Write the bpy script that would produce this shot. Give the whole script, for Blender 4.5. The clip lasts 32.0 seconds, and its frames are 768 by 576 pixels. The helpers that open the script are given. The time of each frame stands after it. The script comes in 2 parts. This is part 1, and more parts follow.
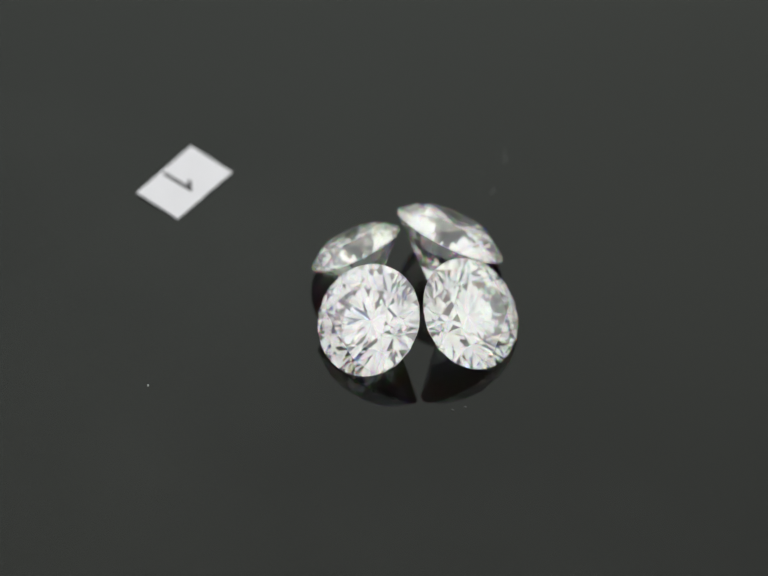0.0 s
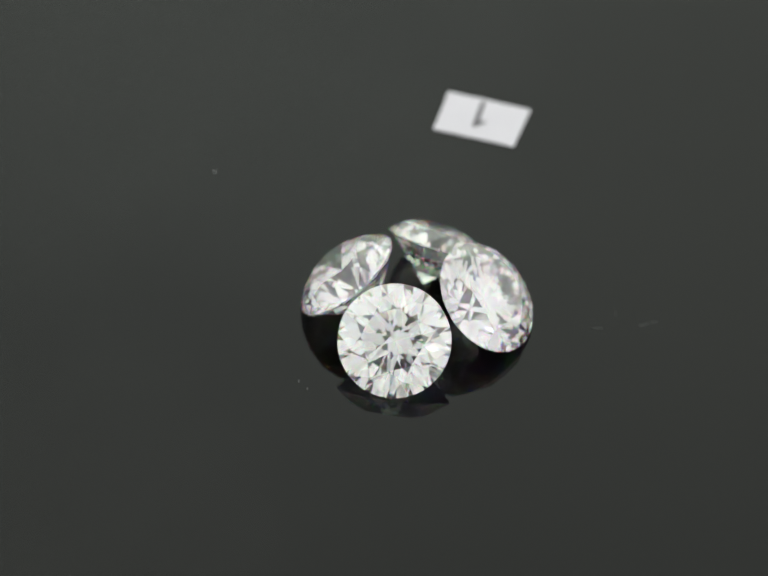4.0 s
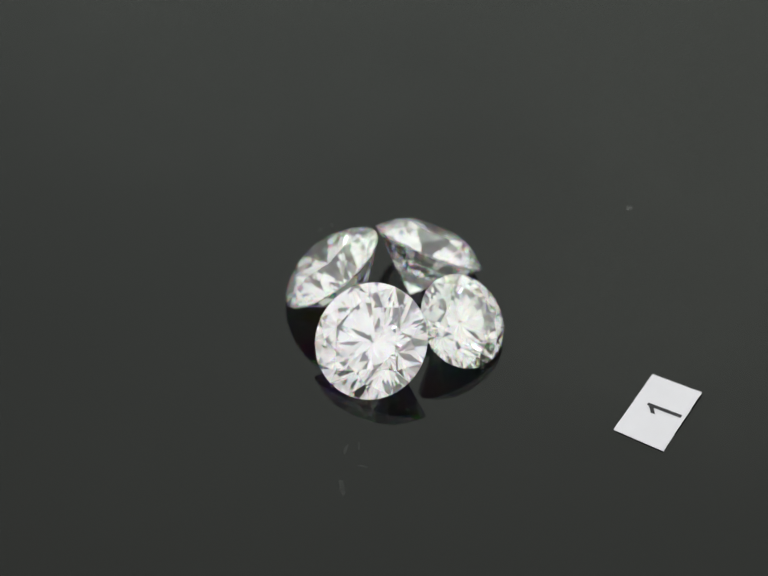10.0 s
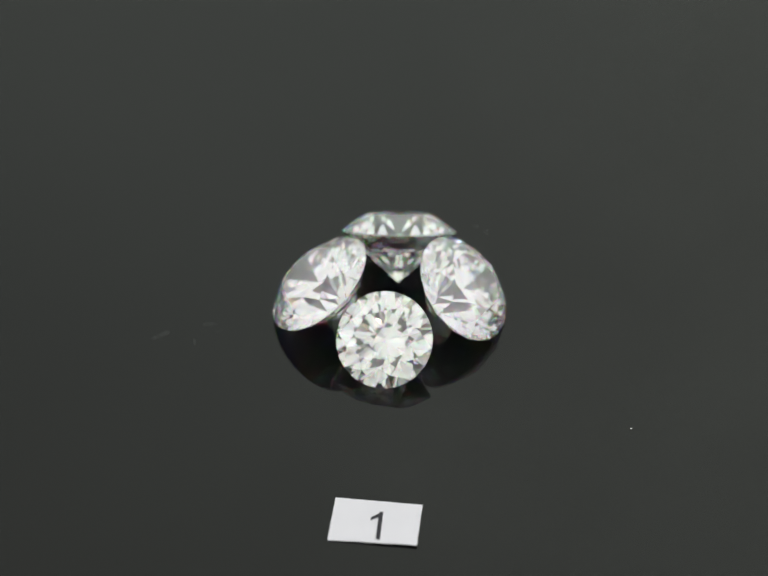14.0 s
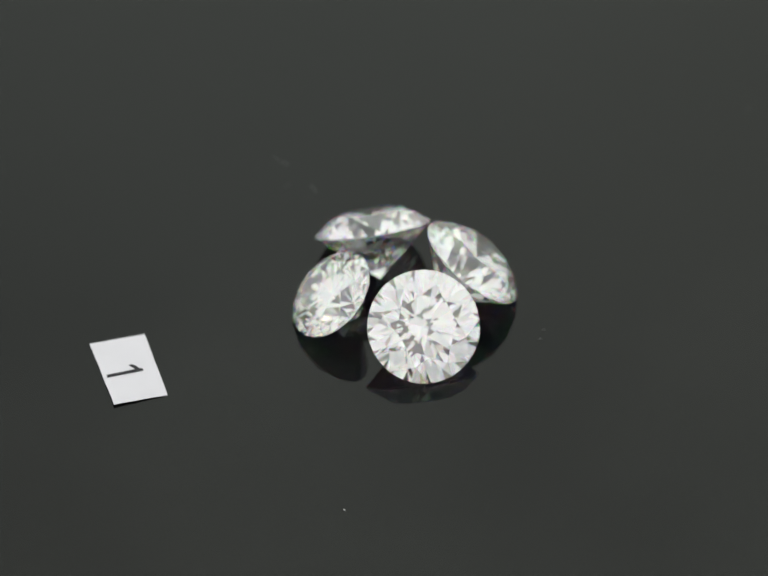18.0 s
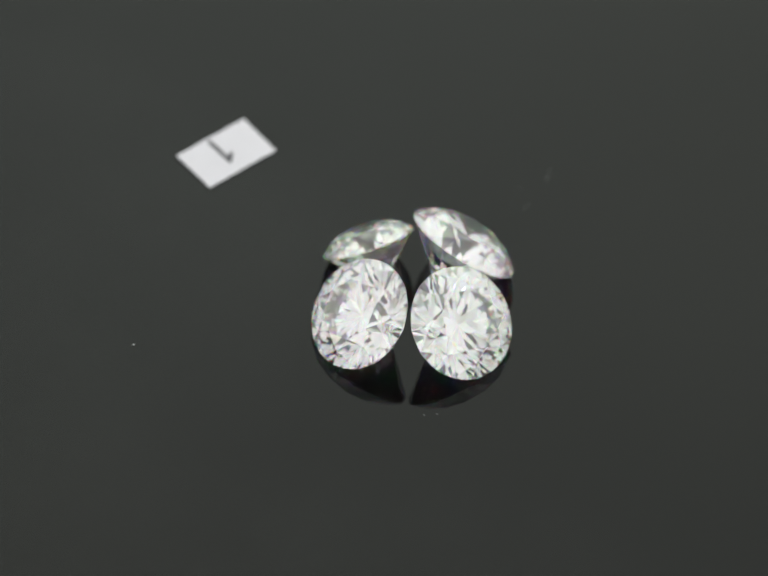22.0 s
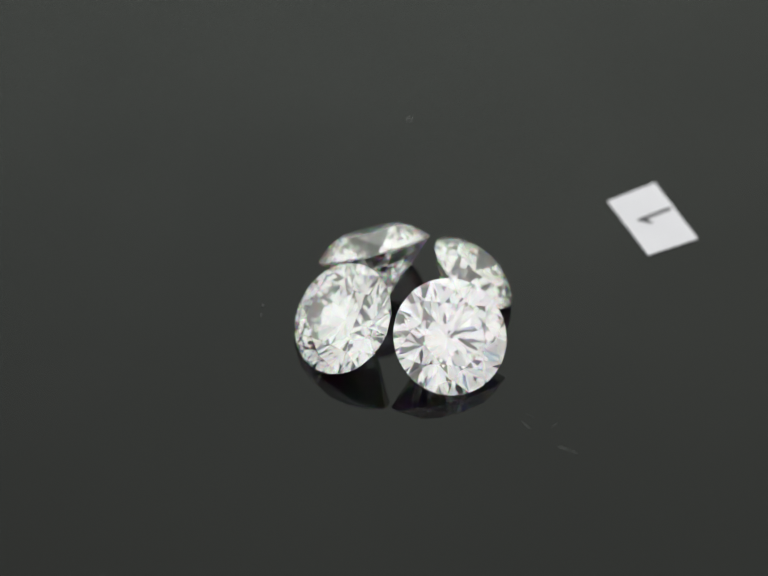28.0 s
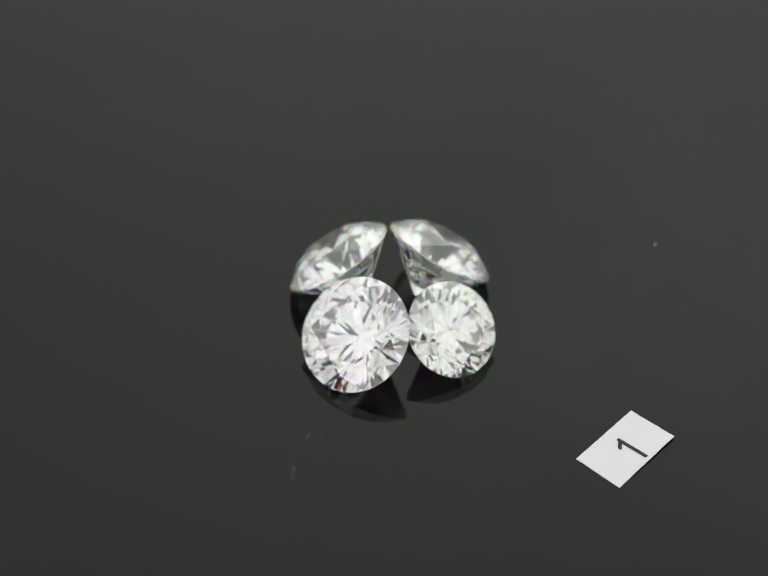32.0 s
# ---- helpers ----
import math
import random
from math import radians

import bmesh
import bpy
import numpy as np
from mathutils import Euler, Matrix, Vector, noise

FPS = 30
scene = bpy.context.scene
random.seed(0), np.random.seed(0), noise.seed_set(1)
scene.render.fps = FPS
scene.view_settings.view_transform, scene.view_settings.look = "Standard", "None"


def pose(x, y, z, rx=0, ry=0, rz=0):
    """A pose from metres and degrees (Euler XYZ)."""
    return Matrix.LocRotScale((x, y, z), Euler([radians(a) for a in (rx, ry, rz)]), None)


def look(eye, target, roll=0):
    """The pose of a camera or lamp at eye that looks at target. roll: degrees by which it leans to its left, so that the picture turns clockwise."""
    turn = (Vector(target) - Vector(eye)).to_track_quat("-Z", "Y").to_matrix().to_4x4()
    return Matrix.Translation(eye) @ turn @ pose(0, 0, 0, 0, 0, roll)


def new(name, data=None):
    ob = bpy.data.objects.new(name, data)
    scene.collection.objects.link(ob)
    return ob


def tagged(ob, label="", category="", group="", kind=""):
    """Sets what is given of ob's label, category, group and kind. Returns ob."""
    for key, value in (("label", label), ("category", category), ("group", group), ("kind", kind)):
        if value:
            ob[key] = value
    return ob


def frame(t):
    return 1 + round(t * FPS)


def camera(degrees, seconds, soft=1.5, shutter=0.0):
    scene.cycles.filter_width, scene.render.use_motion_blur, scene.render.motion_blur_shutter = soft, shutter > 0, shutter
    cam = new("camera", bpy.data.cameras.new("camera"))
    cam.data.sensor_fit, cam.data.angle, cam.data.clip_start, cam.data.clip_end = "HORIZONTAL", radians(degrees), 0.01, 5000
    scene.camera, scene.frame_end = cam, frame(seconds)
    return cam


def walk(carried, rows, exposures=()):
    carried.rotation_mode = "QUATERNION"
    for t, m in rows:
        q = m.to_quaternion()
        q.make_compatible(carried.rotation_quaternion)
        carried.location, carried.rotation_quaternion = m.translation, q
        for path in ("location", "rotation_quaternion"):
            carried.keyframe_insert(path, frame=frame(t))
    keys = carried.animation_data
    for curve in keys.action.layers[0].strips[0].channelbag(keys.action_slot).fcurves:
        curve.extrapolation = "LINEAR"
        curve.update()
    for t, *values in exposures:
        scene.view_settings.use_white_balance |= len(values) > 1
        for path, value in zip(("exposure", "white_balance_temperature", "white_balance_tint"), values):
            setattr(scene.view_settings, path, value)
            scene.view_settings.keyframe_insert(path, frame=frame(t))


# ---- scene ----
MM = 0.001
SECONDS = 32.0

# ---------------------------------------------------------------- camera
cam = camera(5.5157, SECONDS, soft=1.4)
EYE = (0.0, -0.32015, 0.33679)
AIM = (-0.001158, 0.001960, 0.0)
walk(cam, [(0.0, look(EYE, AIM, 1.145)), (SECONDS, look(EYE, AIM, 1.145))])
# a long macro lens, stopped down, focused on the near side of the stones
cam.data.dof.use_dof = True
cam.data.dof.focus_distance = 0.4575
cam.data.dof.aperture_fstop = 32.0

# light runs round inside the stones many times before it leaves them
scene.cycles.max_bounces = 32
scene.cycles.transmission_bounces = 32
scene.cycles.glossy_bounces = 32

# ---------------------------------------------------------------- turntable's turn
PERIOD = 21.2884          # seconds for one turn, clockwise seen from above
PHASE = -1.356            # degrees at REST_TIME
REST_TIME = 13.6


def turn(t):
    """The turntable's turn at t seconds, about the world's z."""
    return Matrix.Rotation(radians(PHASE - 360.0 / PERIOD * (t - REST_TIME)), 4, "Z")


def ride(ob, rest, step=0.5):
    """Key a thing that rides on the turntable, from its pose on the unturned plate."""
    n = int(round(SECONDS / step))
    walk(ob, [(i * step, turn(i * step) @ rest) for i in range(n + 1)])


# ---------------------------------------------------------------- light
world = bpy.data.worlds.new("dim_room")
scene.world = world
world.use_nodes = True
world.node_tree.nodes["Background"].inputs["Color"].default_value = (0.9, 0.95, 1.0, 1)
world.node_tree.nodes["Background"].inputs["Strength"].default_value = 0.03


def spot_panel(name, eye, target, size, watts, colour):
    data = bpy.data.lights.new(name, "AREA")
    data.shape, data.size, data.energy, data.color = "DISK", size, watts, colour
    ob = new(name, data)
    ob.matrix_world = look(eye, target)
    return ob


# ---------------------------------------------------------------- materials
def material(name):
    m = bpy.data.materials.new(name)
    m.use_nodes = True
    nt = m.node_tree
    return m, nt, nt.nodes["Principled BSDF"]


def node(nt, kind, **values):
    n = nt.nodes.new(kind)
    for key, value in values.items():
        n.inputs[key].default_value = value
    return n


def ramp(nt, fac, stops):
    r = nt.nodes.new("ShaderNodeValToRGB")
    els = r.color_ramp.elements
    while len(els) < len(stops):
        els.new(0.5)
    for el, (pos, col) in zip(els, stops):
        el.position, el.color = pos, (*col, 1)
    nt.links.new(fac, r.inputs["Fac"])
    return r


def mat_acrylic():
    """Black polished acrylic with the faintest waviness and wiping marks."""
    m, nt, p = material("black_acrylic")
    co = nt.nodes.new("ShaderNodeTexCoord")
    fine = node(nt, "ShaderNodeTexNoise", Scale=900.0, Detail=4.0)
    broad = node(nt, "ShaderNodeTexNoise", Scale=38.0, Detail=3.0)
    nt.links.new(co.outputs["Object"], fine.inputs["Vector"])
    nt.links.new(co.outputs["Object"], broad.inputs["Vector"])
    # the base colour gets a little paler towards one side of the plate
    side = nt.nodes.new("ShaderNodeSeparateXYZ")
    nt.links.new(co.outputs["Object"], side.inputs[0])
    tone_x = nt.nodes.new("ShaderNodeMapRange")
    for key, value in (("From Min", -0.025), ("From Max", 0.025), ("To Min", -0.3), ("To Max", 0.3)):
        tone_x.inputs[key].default_value = value
    nt.links.new(side.outputs["X"], tone_x.inputs["Value"])
    both = nt.nodes.new("ShaderNodeMath")
    nt.links.new(tone_x.outputs["Result"], both.inputs[0])
    nt.links.new(broad.outputs["Fac"], both.inputs[1])
    col = ramp(nt, both.outputs["Value"], [(0.2, (0.0003, 0.00035, 0.0003)), (0.5, (0.0013, 0.0014, 0.0013)), (0.8, (0.0078, 0.0085, 0.0077))])
    rough = ramp(nt, fine.outputs["Fac"], [(0.3, (0.03,) * 3), (0.75, (0.07,) * 3)])
    bump = node(nt, "ShaderNodeBump", Strength=0.03, Distance=0.0004)
    nt.links.new(broad.outputs["Fac"], bump.inputs["Height"])
    nt.links.new(bump.outputs["Normal"], p.inputs["Normal"])
    nt.links.new(col.outputs["Color"], p.inputs["Base Color"])
    nt.links.new(rough.outputs["Color"], p.inputs["Roughness"])
    p.inputs["IOR"].default_value = 1.40
    return m


def mat_stone(name, tint, fire):
    """Clear diamond. fire: how far the three colour bands part at the crown, where light enters and leaves."""
    m, nt, p = material(name)
    nt.nodes.remove(p)
    out = nt.nodes["Material Output"].inputs["Surface"]
    if not fire:
        g = node(nt, "ShaderNodeBsdfGlass", Color=(*tint, 1), Roughness=0.0, IOR=2.417)
        nt.links.new(g.outputs[0], out)
        return m
    last = None
    for band, ior in enumerate((2.402, 2.420, 2.454)):
        col = [((1 - fire) / 3 + (fire if band == i else 0)) * tint[i] for i in range(3)]
        g = node(nt, "ShaderNodeBsdfGlass", Color=(*col, 1), Roughness=0.0, IOR=ior)
        if last is None:
            last = g
        else:
            add = nt.nodes.new("ShaderNodeAddShader")
            nt.links.new(last.outputs[0], add.inputs[0])
            nt.links.new(g.outputs[0], add.inputs[1])
            last = add
    nt.links.new(last.outputs[0], out)
    return m


def mat_girdle():
    """Bruted girdle: slightly frosted diamond."""
    m, nt, p = material("bruted_girdle")
    co = nt.nodes.new("ShaderNodeTexCoord")
    grain = node(nt, "ShaderNodeTexNoise", Scale=9000.0, Detail=3.0)
    nt.links.new(co.outputs["Object"], grain.inputs["Vector"])
    rough = ramp(nt, grain.outputs["Fac"], [(0.3, (0.12,) * 3), (0.7, (0.35,) * 3)])
    nt.links.new(rough.outputs["Color"], p.inputs["Roughness"])
    p.inputs["Base Color"].default_value = (0.93, 0.93, 0.92, 1)
    p.inputs["Transmission Weight"].default_value = 1.0
    p.inputs["IOR"].default_value = 2.417
    return m


def mat_paper():
    m, nt, p = material("printer_paper")
    co = nt.nodes.new("ShaderNodeTexCoord")
    fibre = node(nt, "ShaderNodeTexNoise", Scale=5200.0, Detail=5.0, Roughness=0.7)
    cloud = node(nt, "ShaderNodeTexNoise", Scale=420.0, Detail=2.0)
    nt.links.new(co.outputs["Object"], fibre.inputs["Vector"])
    nt.links.new(co.outputs["Object"], cloud.inputs["Vector"])
    col = ramp(nt, cloud.outputs["Fac"], [(0.3, (0.775, 0.76, 0.80)), (0.7, (0.80, 0.785, 0.825))])
    bump = node(nt, "ShaderNodeBump", Strength=0.25, Distance=0.00002)
    nt.links.new(fibre.outputs["Fac"], bump.inputs["Height"])
    nt.links.new(bump.outputs["Normal"], p.inputs["Normal"])
    nt.links.new(col.outputs["Color"], p.inputs["Base Color"])
    p.inputs["Roughness"].default_value = 0.85
    return m


def mat_ink():
    m, nt, p = material("toner_ink")
    co = nt.nodes.new("ShaderNodeTexCoord")
    speckle = node(nt, "ShaderNodeTexNoise", Scale=6000.0, Detail=3.0)
    nt.links.new(co.outputs["Object"], speckle.inputs["Vector"])
    col = ramp(nt, speckle.outputs["Fac"], [(0.3, (0.006, 0.005, 0.008)), (0.75, (0.022, 0.019, 0.026))])
    nt.links.new(col.outputs["Color"], p.inputs["Base Color"])
    p.inputs["Roughness"].default_value = 0.6
    return m


def mat_dust(name, low, high):
    m, nt, p = material(name)
    co = nt.nodes.new("ShaderNodeTexCoord")
    grain = node(nt, "ShaderNodeTexNoise", Scale=20000.0, Detail=2.0)
    nt.links.new(co.outputs["Object"], grain.inputs["Vector"])
    col = ramp(nt, grain.outputs["Fac"], [(0.3, (low,) * 3), (0.7, (high,) * 3)])
    nt.links.new(col.outputs["Color"], p.inputs["Base Color"])
    p.inputs["Roughness"].default_value = 0.8
    return m


def mat_smear():
    m, nt, p = material("dried_wipe_mark")
    co = nt.nodes.new("ShaderNodeTexCoord")
    patch = node(nt, "ShaderNodeTexNoise", Scale=1200.0, Detail=3.0)
    nt.links.new(co.outputs["Object"], patch.inputs["Vector"])
    col = ramp(nt, patch.outputs["Fac"], [(0.35, (0.006, 0.006, 0.006)), (0.7, (0.021, 0.022, 0.021))])
    nt.links.new(col.outputs["Color"], p.inputs["Base Color"])
    p.inputs["Roughness"].default_value = 0.05
    p.inputs["IOR"].default_value = 1.41
    return m


def mat_cloth(name, centre_glow, edge_glow, centre, reach, low, high, patch_scale, tints):
    """White diffuser cloth, glow painted into emission: fades from centre to edges, in patches."""
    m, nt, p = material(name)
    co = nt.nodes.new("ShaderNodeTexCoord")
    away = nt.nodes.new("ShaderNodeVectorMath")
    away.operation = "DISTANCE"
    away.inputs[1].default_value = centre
    # bright and dim patches put into the glow, with shifting tints
    cloud = node(nt, "ShaderNodeTexNoise", Scale=patch_scale, Detail=2.0)
    mood = node(nt, "ShaderNodeTexNoise", Scale=patch_scale * 0.7, Detail=1.0)
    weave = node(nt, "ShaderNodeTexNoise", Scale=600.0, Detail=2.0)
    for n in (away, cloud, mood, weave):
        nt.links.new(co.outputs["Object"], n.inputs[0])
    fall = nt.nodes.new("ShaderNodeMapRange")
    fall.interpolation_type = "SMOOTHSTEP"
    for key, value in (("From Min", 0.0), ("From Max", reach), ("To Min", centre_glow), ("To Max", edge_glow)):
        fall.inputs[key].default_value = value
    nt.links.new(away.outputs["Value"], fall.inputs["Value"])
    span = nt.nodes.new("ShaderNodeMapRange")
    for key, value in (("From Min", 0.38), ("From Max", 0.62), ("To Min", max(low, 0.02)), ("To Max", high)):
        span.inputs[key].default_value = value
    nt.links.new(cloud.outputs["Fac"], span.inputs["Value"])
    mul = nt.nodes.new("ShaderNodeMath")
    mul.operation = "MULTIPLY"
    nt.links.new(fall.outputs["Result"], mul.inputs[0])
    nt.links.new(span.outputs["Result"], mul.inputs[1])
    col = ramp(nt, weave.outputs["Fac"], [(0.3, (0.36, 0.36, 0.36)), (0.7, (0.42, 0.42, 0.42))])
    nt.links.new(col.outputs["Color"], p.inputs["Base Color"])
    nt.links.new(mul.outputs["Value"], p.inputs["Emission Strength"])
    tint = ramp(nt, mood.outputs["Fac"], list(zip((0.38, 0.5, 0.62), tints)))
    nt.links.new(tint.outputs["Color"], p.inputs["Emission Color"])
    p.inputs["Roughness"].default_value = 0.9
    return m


def mat_plain(name, col, rough):
    m, nt, p = material(name)
    co = nt.nodes.new("ShaderNodeTexCoord")
    grain = node(nt, "ShaderNodeTexNoise", Scale=60.0, Detail=5.0)
    nt.links.new(co.outputs["Object"], grain.inputs["Vector"])
    c = ramp(nt, grain.outputs["Fac"], [(0.3, tuple(0.85 * v for v in col)), (0.7, tuple(min(1, 1.1 * v) for v in col))])
    nt.links.new(c.outputs["Color"], p.inputs["Base Color"])
    p.inputs["Roughness"].default_value = rough
    return m


ACRYLIC = mat_acrylic()
GIRDLE = mat_girdle()
PAPER, INK, SMEAR = mat_paper(), mat_ink(), mat_smear()
DUST, LINT = mat_dust("pale_dust", 0.5, 0.75), mat_dust("grey_lint", 0.07, 0.16)
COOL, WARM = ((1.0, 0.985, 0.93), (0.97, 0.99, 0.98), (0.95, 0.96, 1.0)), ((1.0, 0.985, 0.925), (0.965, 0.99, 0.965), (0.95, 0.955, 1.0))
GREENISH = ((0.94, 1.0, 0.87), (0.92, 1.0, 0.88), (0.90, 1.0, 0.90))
# back glow painted for the plate's reflected gradient, front patches for facet contrast
CLOTH_BACK = mat_cloth("glowing_cloth_back", 1.36, 0.466, (0.055, 0.45, 0.22), 0.425, 0.9, 1.1, 5.0, GREENISH)
CLOTH_SIDE = mat_cloth("glowing_cloth_side", 0.69, 0.66, (0.0, 0.0, 0.30), 0.75, 0.85, 1.15, 12.0, COOL)
CLOTH_FRONT = mat_cloth("glowing_cloth_front", 0.64, 0.60, (0.0, -0.31, 0.50), 0.5, 0.55, 1.4, 14.0, WARM)
CLOTH_TOP = mat_cloth("glowing_cloth_top", 0.78, 0.64, (0.0, 0.25, 0.64), 0.55, 0.85, 1.15, 12.0, COOL)
DESK = mat_plain("dark_desk", (0.03, 0.03, 0.03), 0.9)
BASE = mat_plain("black_plastic", (0.02, 0.02, 0.02), 0.4)


# ---------------------------------------------------------------- mesh helpers
def mesh_of(name, verts, faces, mat):
    me = bpy.data.meshes.new(name)
    me.from_pydata([tuple(v) for v in verts], [], faces)
    me.materials.append(mat)
    me.update()
    return me


def part(name, bm, mat, parent, label=""):
    me = bpy.data.meshes.new(name)
    bm.to_mesh(me)
    bm.free()
    me.materials.append(mat)
    ob = new(name, me)
    ob.parent = parent
    return tagged(ob, label) if label else ob


def box_bm(x0, x1, y0, y1, z0, z1):
    bm = bmesh.new()
    bmesh.ops.create_cube(bm, size=1.0)
    for v in bm.verts:
        v.co = Vector(((x0 + x1) / 2 + v.co.x * (x1 - x0), (y0 + y1) / 2 + v.co.y * (y1 - y0), (z0 + z1) / 2 + v.co.z * (z1 - z0)))
    return bm


def wall(name, bm, mat, label):
    me = bpy.data.meshes.new(name)
    bm.to_mesh(me)
    bm.free()
    me.materials.append(mat)
    return tagged(new(name, me), label, "wall", kind="structure")


def lathe_bm(profile, steps):
    """A solid of revolution from (r, z) pairs, bottom axis to top axis."""
    bm = bmesh.new()
    rings = []
    for r, z in profile:
        if r < 1e-9:
            rings.append([bm.verts.new((0, 0, z))])
        else:
            rings.append([bm.verts.new((r * math.cos(math.tau * i / steps), r * math.sin(math.tau * i / steps), z)) for i in range(steps)])
    for a, b in zip(rings, rings[1:]):
        for i in range(steps):
            j = (i + 1) % steps
            if len(a) == 1:
                bm.faces.new((a[0], b[j], b[i]))
            elif len(b) == 1:
                bm.faces.new((a[i], a[j], b[0]))
            else:
                bm.faces.new((a[i], a[j], b[j], b[i]))
    bmesh.ops.recalc_face_normals(bm, faces=bm.faces)
    return bm


# ---------------------------------------------------------------- the light tent
# never in view: the cloths' own emission lights plate and stones, no lamps behind
X0, X1, Y0, Y1, Z1, TH = -0.34, 0.34, -0.31, 0.45, 0.64, 0.004
FLOOR_Z = -0.030
# much wider than a lens, so the dark outside shows in the facets
LENS_HOLE = 0.14


def build_tent():
    # unseen desk, added in black so little light reaches the stones from below
    desk = box_bm(X0 - 0.2, X1 + 0.2, Y0 - 0.2, Y1 + 0.2, FLOOR_Z - 0.02, FLOOR_Z)
    me = bpy.data.meshes.new("floor")
    desk.to_mesh(me)
    desk.free()
    me.materials.append(DESK)
    tagged(new("floor", me), "black desk top, out of view, added to darken the stones from below", "floor", kind="structure")
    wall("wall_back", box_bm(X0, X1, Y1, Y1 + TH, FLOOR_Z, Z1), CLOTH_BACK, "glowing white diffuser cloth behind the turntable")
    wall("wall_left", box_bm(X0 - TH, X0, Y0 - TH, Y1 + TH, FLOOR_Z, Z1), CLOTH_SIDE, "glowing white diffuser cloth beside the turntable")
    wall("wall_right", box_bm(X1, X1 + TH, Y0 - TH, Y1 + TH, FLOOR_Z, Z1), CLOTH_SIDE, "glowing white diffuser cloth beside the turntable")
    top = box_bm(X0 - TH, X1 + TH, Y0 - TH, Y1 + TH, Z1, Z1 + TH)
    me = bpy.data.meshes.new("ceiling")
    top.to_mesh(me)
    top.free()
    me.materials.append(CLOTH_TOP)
    tagged(new("ceiling", me), "glowing white diffuser cloth roof of the light tent", "ceiling", kind="structure")
    # front cloth, unseen: its round opening, sized to darken facets, lets the lens through
    cx, cz, r, side = 0.0, 0.326, LENS_HOLE, 8
    corners = [(X0, FLOOR_Z), (X1, FLOOR_Z), (X1, Z1), (X0, Z1)]
    rim = []
    for (ax, az), (bx, bz) in zip(corners, corners[1:] + corners[:1]):
        rim += [(ax + (bx - ax) * i / side, az + (bz - az) * i / side) for i in range(side)]
    hole = []
    for x, z in rim:
        k = r / math.hypot(x - cx, z - cz)
        hole.append((cx + (x - cx) * k, cz + (z - cz) * k))
    verts, faces, n = [], [], len(hole)
    for y in (Y0, Y0 - TH):
        for (hx, hz), (ox, oz) in zip(hole, rim):
            verts += [(hx, y, hz), (ox, y, oz)]
    for i in range(n):
        j = (i + 1) % n
        a, b, o = 2 * i, 2 * j, 2 * n
        faces += [(a, a + 1, b + 1, b), (o + a, o + b, o + b + 1, o + a + 1), (a, b, o + b, o + a), (a + 1, o + a + 1, o + b + 1, b + 1)]
    tagged(new("wall_front", mesh_of("wall_front", verts, faces, CLOTH_FRONT)), "glowing white diffuser cloth with a round opening", "wall", kind="structure")


build_tent()


spot_panel("led_lamp", (-0.118, -0.300, 0.458), (0, 0, 0), 0.022, 0.017, (1.0, 0.97, 0.98))

# ---------------------------------------------------------------- turntable
def build_turntable():
    base = tagged(new("turntable"), "low round black plastic turntable on the desk", "turntable")
    base.location = (0, 0, FLOOR_Z)
    part("housing", lathe_bm([(0, 0), (0.085, 0), (0.088, 0.003), (0.088, 0.017), (0.085, 0.0205), (0, 0.0205)], 96), BASE, base)
    part("spindle", lathe_bm([(0, 0.0205), (0.02, 0.0205), (0.02, 0.0236), (0, 0.0236)], 48), BASE, base)
    plate = tagged(new("acrylic_plate"), "glossy black acrylic plate turning on the turntable", "display plate")
    part("disc", lathe_bm([(0, -0.006), (0.119, -0.006), (0.120, -0.005), (0.120, -0.001), (0.1193, -0.0003), (0.119, 0.0), (0, 0.0)], 160), ACRYLIC, plate)
    for mark in ((-10.35, -3.35, 0.75, 0.16, 35, 1), (-11.0, -2.85, 0.9, 0.22, 15, 2), (-13.6, -4.2, 1.5, 0.35, 40, 3), (-12.0, 24.0, 0.5, 0.4, 0, 4), (-11.6, -4.3, 0.9, 0.12, 110, 5)):
        add_mark(plate, *mark)
    return plate


def add_mark(plate, x, y, long, wide, rz, seed):
    """A faint dried wiping mark: a thin uneven layer on the plate."""
    rng = random.Random(seed)
    bm = bmesh.new()
    n, c, s = 26, math.cos(radians(rz)), math.sin(radians(rz))
    rim = []
    for i in range(n):
        a = math.tau * i / n
        k = rng.uniform(0.65, 1.1)
        u, v = 0.5 * long * k * math.cos(a), 0.5 * wide * k * math.sin(a)
        rim.append((x + u * c - v * s, y + u * s + v * c))
    low = [bm.verts.new((px * MM, py * MM, 0.0000005)) for px, py in rim]
    top = [bm.verts.new((px * MM, py * MM, 0.000004)) for px, py in rim]
    bm.faces.new(top)
    for i in range(n):
        j = (i + 1) % n
        bm.faces.new((low[i], low[j], top[j], top[i]))
    part("wipe_mark", bm, SMEAR, plate, "faint grey dried wiping mark")


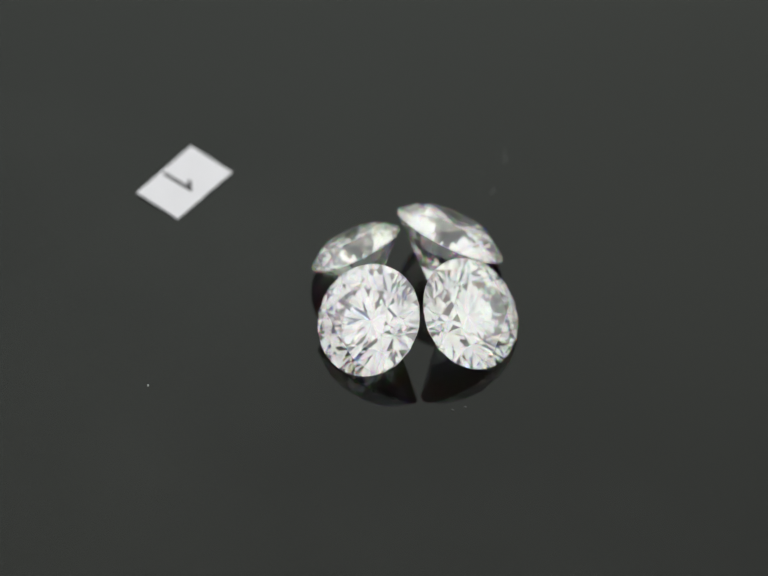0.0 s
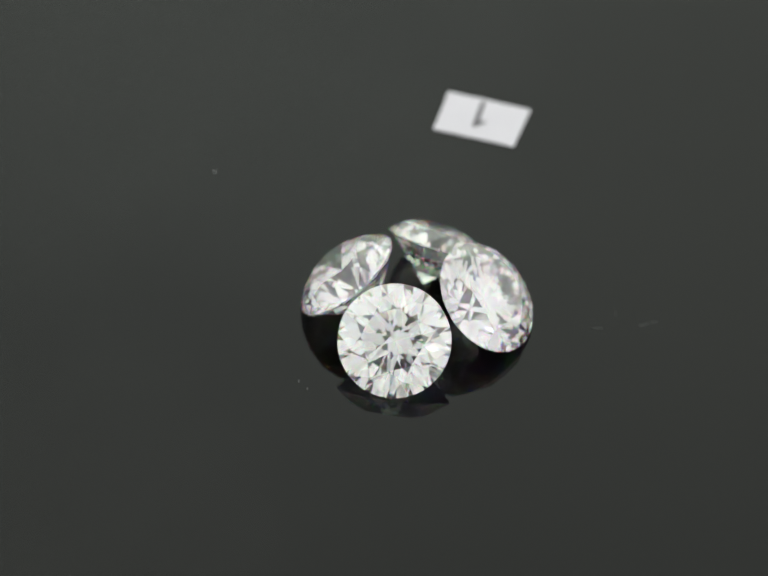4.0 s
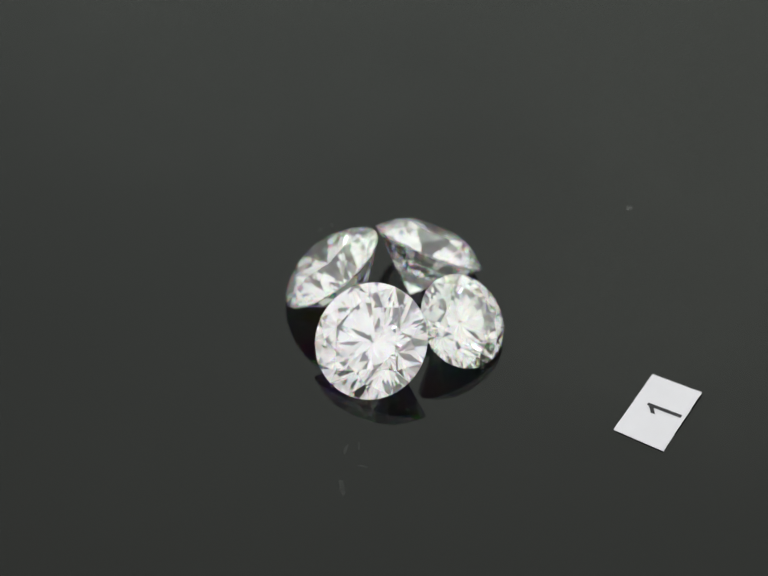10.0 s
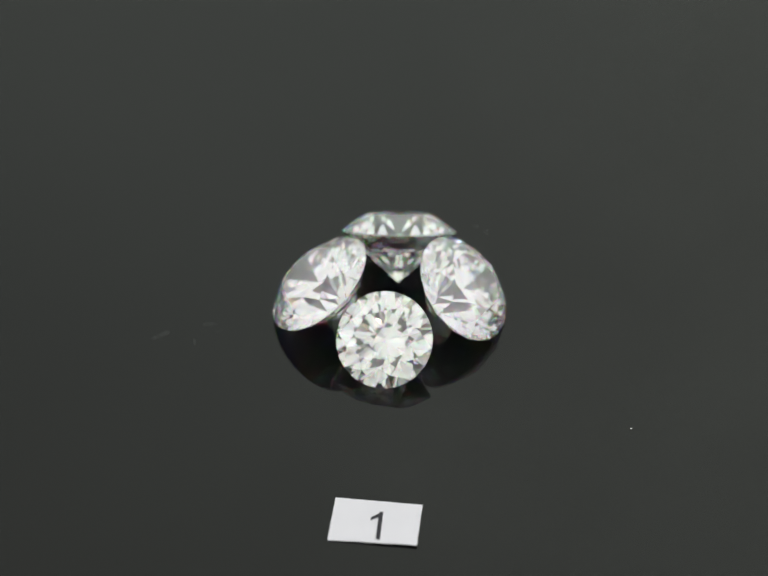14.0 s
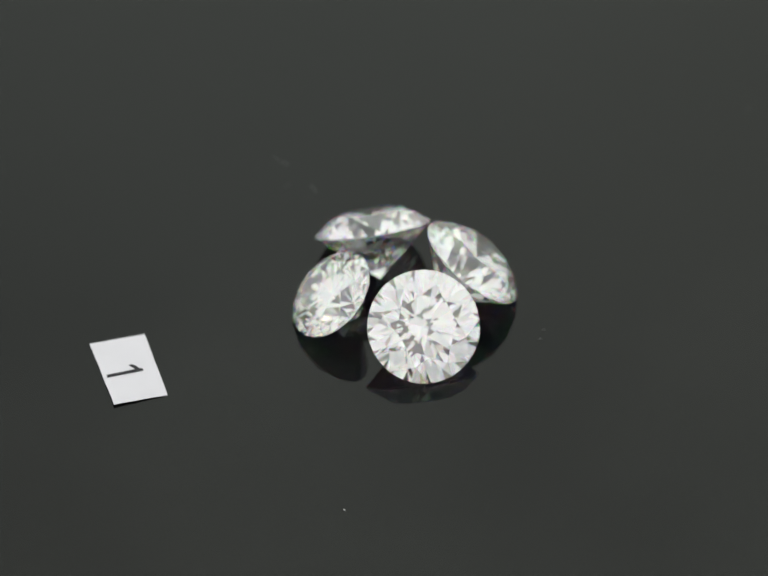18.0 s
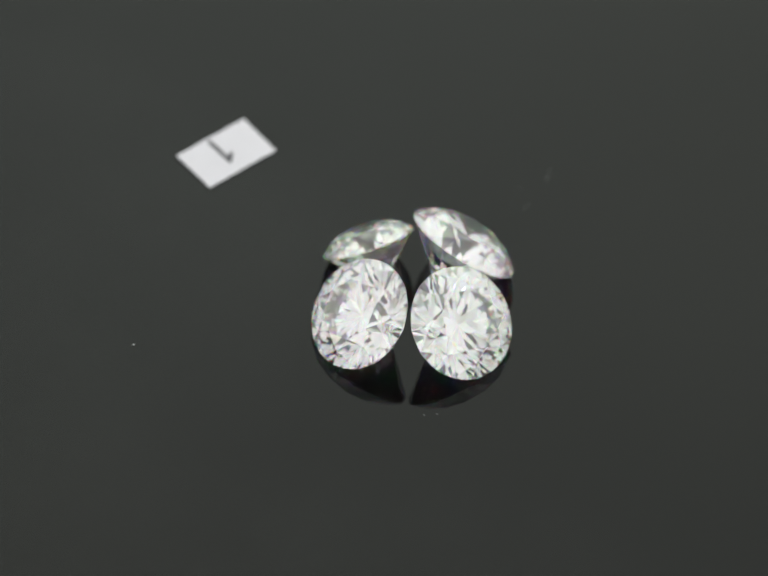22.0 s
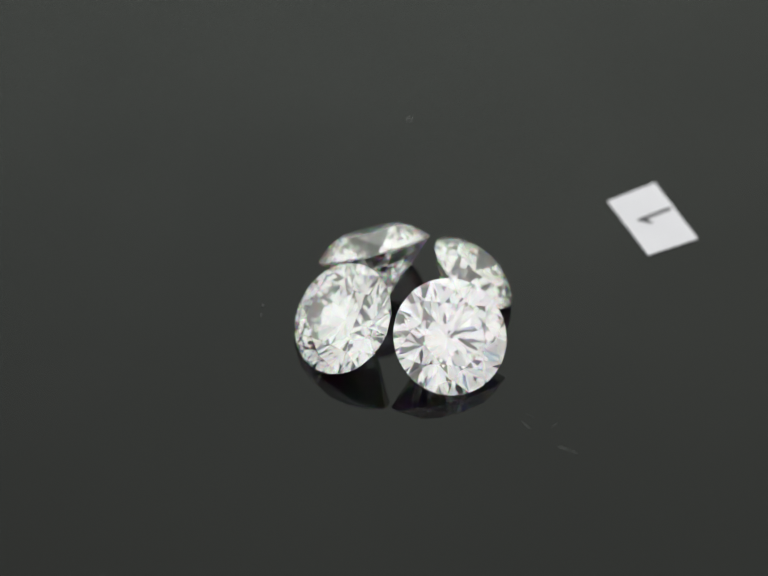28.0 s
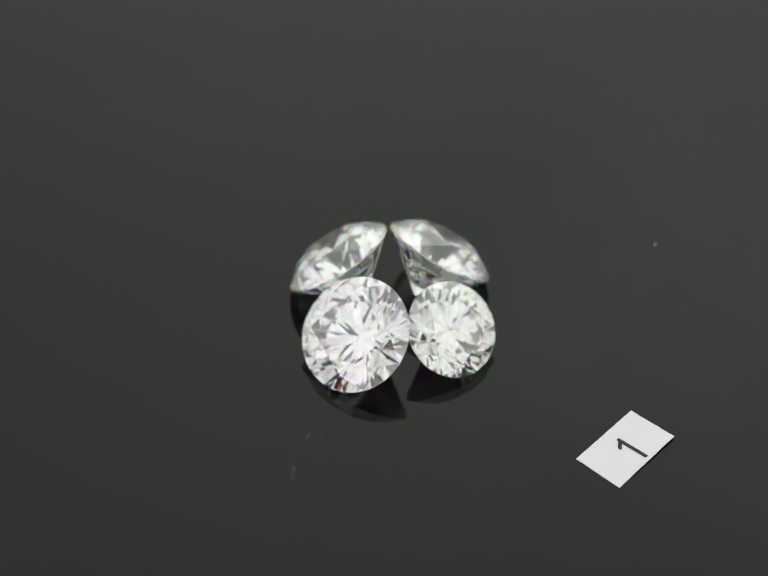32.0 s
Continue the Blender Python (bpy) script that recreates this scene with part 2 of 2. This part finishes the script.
# ---------------------------------------------------------------- diamonds
def build_diamond(D, pavilion, crown_deg, table, star, lower, girdle, tint, label):
    """A round brilliant: origin at the culet, axis along z, a main facet towards +x."""
    R = D / 2
    tp, tc = math.tan(radians(pavilion)), math.tan(radians(crown_deg))
    c22 = math.cos(radians(22.5))
    zp, zg = R * tp, R * tp + girdle * D
    sub = 4

    def pol(r, deg, z):
        a = radians(deg)
        return Vector((r * math.cos(a), r * math.sin(a), z))

    clear, fiery = mat_stone("polished_diamond", tint, 0.0), mat_stone("polished_diamond_crown", tint, 0.3)
    thing = tagged(new("diamond"), label, "diamond", group="four loose diamonds")
    mid = Vector((0, 0, zp))

    def facet_mesh(name, polys, mat, lab="", holder=None):
        bm = bmesh.new()
        seen = {}
        for poly in polys:
            vs = []
            for v in poly:
                key = (round(v.x * 1e7), round(v.y * 1e7), round(v.z * 1e7))
                if key not in seen:
                    seen[key] = bm.verts.new(v)
                if seen[key] not in vs:
                    vs.append(seen[key])
            f = bm.faces.new(vs)
            f.normal_update()
            if f.normal.dot(f.calc_center_median() - mid) < 0:
                f.normal_flip()
        return part(name, bm, mat, holder or thing, lab)

    def arc(p0, p1, p2, a0, a1):
        """Girdle points on the plane p0 p1 p2, at radius R, from a0 to a1 degrees."""
        n = (p1 - p0).cross(p2 - p0)
        out = []
        for i in range(sub + 1):
            q = pol(R, a0 + (a1 - a0) * i / sub, 0)
            q.z = p0.z - (n.x * (q.x - p0.x) + n.y * (q.y - p0.y)) / n.z
            out.append(q)
        return out

    rng = random.Random(round(D * 1e7))

    def cut(v):
        """A cutter's small error."""
        return v + Vector([rng.uniform(-1, 1) * WOBBLE * R for _ in range(3)])

    culet = Vector((0, 0, 0))
    rj = R * (1 - lower)
    J = [cut(pol(rj, 45 * k + 22.5, tp * c22 * rj)) for k in range(8)]
    tipl = [pol(R, 45 * k, zp) for k in range(8)]
    tipu = [pol(R, 45 * k, zg) for k in range(8)]
    T = [pol(R * table, 45 * k, zg + tc * R * (1 - table)) for k in range(8)]
    edge = table * c22
    rs = edge + star * (1 - edge)
    S = [cut(pol(R * rs, 45 * k + 22.5, zg + tc * R * (1 - rs * c22))) for k in range(8)]
    pav, low, kite, star_f, up, ring_l, ring_u = [], [], [], [], [], [], []
    for k in range(8):
        n = (k + 1) % 8
        pav.append([culet, J[k - 1], tipl[k], J[k]])
        gl, gu = pol(R, 45 * k + 22.5, zp), pol(R, 45 * k + 22.5, zg)
        a = arc(J[k], tipl[k], gl, 45 * k, 45 * k + 22.5)
        b = arc(J[k], gl, tipl[n], 45 * k + 22.5, 45 * k + 45)
        low += [[J[k]] + a, [J[k]] + b]
        ring_l += a[:-1] + b[:-1]
        a = arc(S[k], tipu[k], gu, 45 * k, 45 * k + 22.5)
        b = arc(S[k], gu, tipu[n], 45 * k + 22.5, 45 * k + 45)
        up += [[S[k]] + a, [S[k]] + b]
        ring_u += a[:-1] + b[:-1]
        kite.append([T[k], S[k - 1], tipu[k], S[k]])
        star_f.append([T[k], T[n], S[k]])
    m = len(ring_l)
    band = [[ring_l[i], ring_l[(i + 1) % m], ring_u[(i + 1) % m], ring_u[i]] for i in range(m)]
    facet_mesh("table_facet", [T], fiery, "flat eight-sided table facet")
    top = facet_mesh("crown", kite, fiery, "eight kite-shaped crown facets")
    under = facet_mesh("pavilion", pav, clear, "eight long facets meeting in a point")
    for name, polys, mat, holder in (("star_facet", star_f, fiery, top), ("upper_girdle_facet", up, fiery, top), ("lower_girdle_facet", low, clear, under)):
        for poly in polys:
            facet_mesh(name, [poly], mat, holder=holder)
    facet_mesh("girdle", band, GIRDLE, "thin frosted girdle")
    return thing


def stone_rest(D, pavilion, lean, az, x, y, girdle):
    """Lying on a pavilion facet, leaning outwards towards az, the middle of its girdle over x, y in millimetres."""
    turned = Matrix.Rotation(radians(az), 4, "Z") @ Matrix.Rotation(radians(lean), 4, "Y")
    axis = turned.to_3x3() @ Vector((0, 0, 1))
    deep = D / 2 * math.tan(radians(pavilion))
    culet = Vector((x, y, 0)) - axis * (deep + girdle * D / 2)
    rim = axis.z * deep - math.sin(radians(lean)) * D / 2      # lowest point of the girdle over the culet
    culet.z = 0.01 - min(0.0, rim)
    return Matrix.Translation(culet * MM) @ turned @ Matrix.Rotation(math.pi, 4, "Z")


# diameter mm, pavilion angle, lean, azimuth, girdle's middle x, y, crown angle, table, reach of the lower girdle facets, tint,
# girdle's part of the diameter, label
STONES = [
    (6.634, 41.5, 41.39, 98.80, -0.988, 4.321, 34.0, 0.56, 0.75, (0.976, 0.978, 0.974), 0.022, "colourless round brilliant diamond lying tilted on the black plate"),
    (6.828, 41.2, 39.24, 181.15, -4.833, -0.743, 33.5, 0.57, 0.78, (0.979, 0.975, 0.977), 0.012, "largest round brilliant diamond, faint pink tinge, lying tilted"),
    (5.635, 42.3, 39.25, 265.00, -0.459, -4.228, 34.0, 0.59, 0.72, (0.974, 0.977, 0.969), 0.022, "smallest round brilliant diamond, lying tilted on the black plate"),
    (6.582, 41.3, 41.80, 358.22, 3.423, 0.365, 34.5, 0.55, 0.78, (0.978, 0.976, 0.977), 0.028, "bright round brilliant diamond lying tilted on its pavilion"),
]
STAR, WOBBLE = 0.50, 0.003

# ---------------------------------------------------------------- numbered paper
CORNERS = [(-1.505, -15.090, 0.0), (3.470, -14.790, 0.01), (3.645, -17.980, 0.13), (-1.430, -18.360, 0.0)]


def build_label():
    a, b, c, d = (Vector(v) * MM for v in CORNERS)
    centre = (a + b + c + d) / 4
    centre.z = 0
    card = tagged(new("number_label"), "small hand-cut white paper label printed with a black 1", "label")
    nx, ny, thick = 20, 14, 0.00006
    rng = random.Random(4)

    def at(u, v):
        p = (d * (1 - u) + c * u) * (1 - v) + (a * (1 - u) + b * u) * v
        return p - centre

    bm = bmesh.new()
    grid = {}
    wob = [[rng.uniform(-1, 1) * 0.000012 for _ in range(max(nx, ny) + 1)] for _ in range(4)]
    for side in (0, 1):
        for i in range(nx + 1):
            for j in range(ny + 1):
                p = at(i / nx, j / ny)
                if j == 0:
                    p.y += wob[0][i]
                if j == ny:
                    p.y += wob[1][i]
                if i == 0:
                    p.x += wob[2][j]
                if i == nx:
                    p.x += wob[3][j]
                p.z += thick * side + 0.00001 + 0.000015 * math.sin(3.1 * i / nx + 1.0)
                grid[side, i, j] = bm.verts.new(p)
    for i in range(nx):
        for j in range(ny):
            bm.faces.new([grid[1, i, j], grid[1, i + 1, j], grid[1, i + 1, j + 1], grid[1, i, j + 1]])
            bm.faces.new([grid[0, i, j], grid[0, i, j + 1], grid[0, i + 1, j + 1], grid[0, i + 1, j]])
    for i in range(nx):
        for j in (0, ny):
            bm.faces.new([grid[0, i, j], grid[0, i + 1, j], grid[1, i + 1, j], grid[1, i, j]])
    for j in range(ny):
        for i in (0, nx):
            bm.faces.new([grid[0, i, j], grid[0, i, j + 1], grid[1, i, j + 1], grid[1, i, j]])
    bmesh.ops.recalc_face_normals(bm, faces=bm.faces)
    part("paper", bm, PAPER, card)
    # the printed figure: a stem with a slanting flag
    h, st = 0.00217, 0.00024
    bm = bmesh.new()
    stem = [(-st, 0), (0, 0), (0, h), (-st * 0.75, h), (-st, h * 0.93)]
    flag = [(-st, h * 0.93), (-st, h * 0.93 - st * 1.25), (-0.00066, h * 0.66), (-0.00066, h * 0.66 + st * 1.1), (-st * 1.6, h * 0.88)]
    for poly in (stem, flag):
        bm.faces.new([bm.verts.new((x, y, 0)) for x, y in poly])
    bmesh.ops.triangulate(bm, faces=bm.faces)
    bmesh.ops.subdivide_edges(bm, edges=bm.edges, cuts=3, use_grid_fill=True)
    me = bpy.data.meshes.new("figure")
    bm.to_mesh(me)
    bm.free()
    xs = [v.co.x for v in me.vertices]
    right = max(xs)
    e1 = (b + c - a - d).normalized()
    e1.z = 0
    turn_z = math.atan2(e1.y, e1.x)
    foot = at(0.58, 0.07)
    for v in me.vertices:
        q = Matrix.Rotation(turn_z, 3, "Z") @ Vector((v.co.x - right, v.co.y, 0))
        p = foot + q
        # follow the sheet's own lift
        u = (p - at(0, 0.5)).dot(e1) / 0.005
        w = (p - at(0.5, 0)).length
        base = at(min(1, max(0, u)), min(1, max(0, w / 0.0033)))
        v.co = (p.x, p.y, base.z + thick + 0.00001 + 0.00002 + v.co.z + 0.000006)
    me.materials.append(INK)
    figure = new("figure", me)
    figure.parent = card
    tagged(figure, "black printed figure 1")
    return card, Matrix.Translation(centre)


# ---------------------------------------------------------------- dust
def build_speck(size, stretch, seed, stuff, label):
    bm = bmesh.new()
    bmesh.ops.create_icosphere(bm, subdivisions=2, radius=size / 2)
    rng = random.Random(seed)
    off = Vector((rng.uniform(0, 9), rng.uniform(0, 9), 0))
    for v in bm.verts:
        v.co *= 1 + 0.5 * noise.noise(v.co / size * 2.5 + off)
        v.co.x *= stretch
        v.co.z = max(v.co.z * 0.7, -size * 0.3) + size * 0.3
    me = bpy.data.meshes.new("dust_speck")
    bm.to_mesh(me)
    bm.free()
    me.materials.append(stuff)
    return tagged(new("dust_speck", me), label, "dust", group="dust on the plate")


SPECKS = [(14.36, -6.85, 0.105, 1.2, 20, DUST), (3.77, 7.29, 0.08, 2.6, 100, LINT), (3.10, 7.66, 0.07, 2.8, 110, LINT)]

# ---------------------------------------------------------------- build all
plate = build_turntable()
diamonds = [(build_diamond(D * MM, pav, crown, table, STAR, lower, girdle, tint, label), stone_rest(D, pav, lean, az, x, y, girdle))
            for D, pav, lean, az, x, y, crown, table, lower, tint, girdle, label in STONES]
label_card, label_rest = build_label()
specks = [(build_speck(s * MM, stretch, i, stuff, "tiny pale dust speck lying on the black plate"), pose(x * MM, y * MM, 0.0, 0, 0, rz))
          for i, (x, y, s, stretch, rz, stuff) in enumerate(SPECKS)]


def motions():
    ride(plate, Matrix.Identity(4))
    for stone, rest in diamonds:
        ride(stone, rest)
    ride(label_card, label_rest)
    for speck, rest in specks:
        ride(speck, rest)


motions()
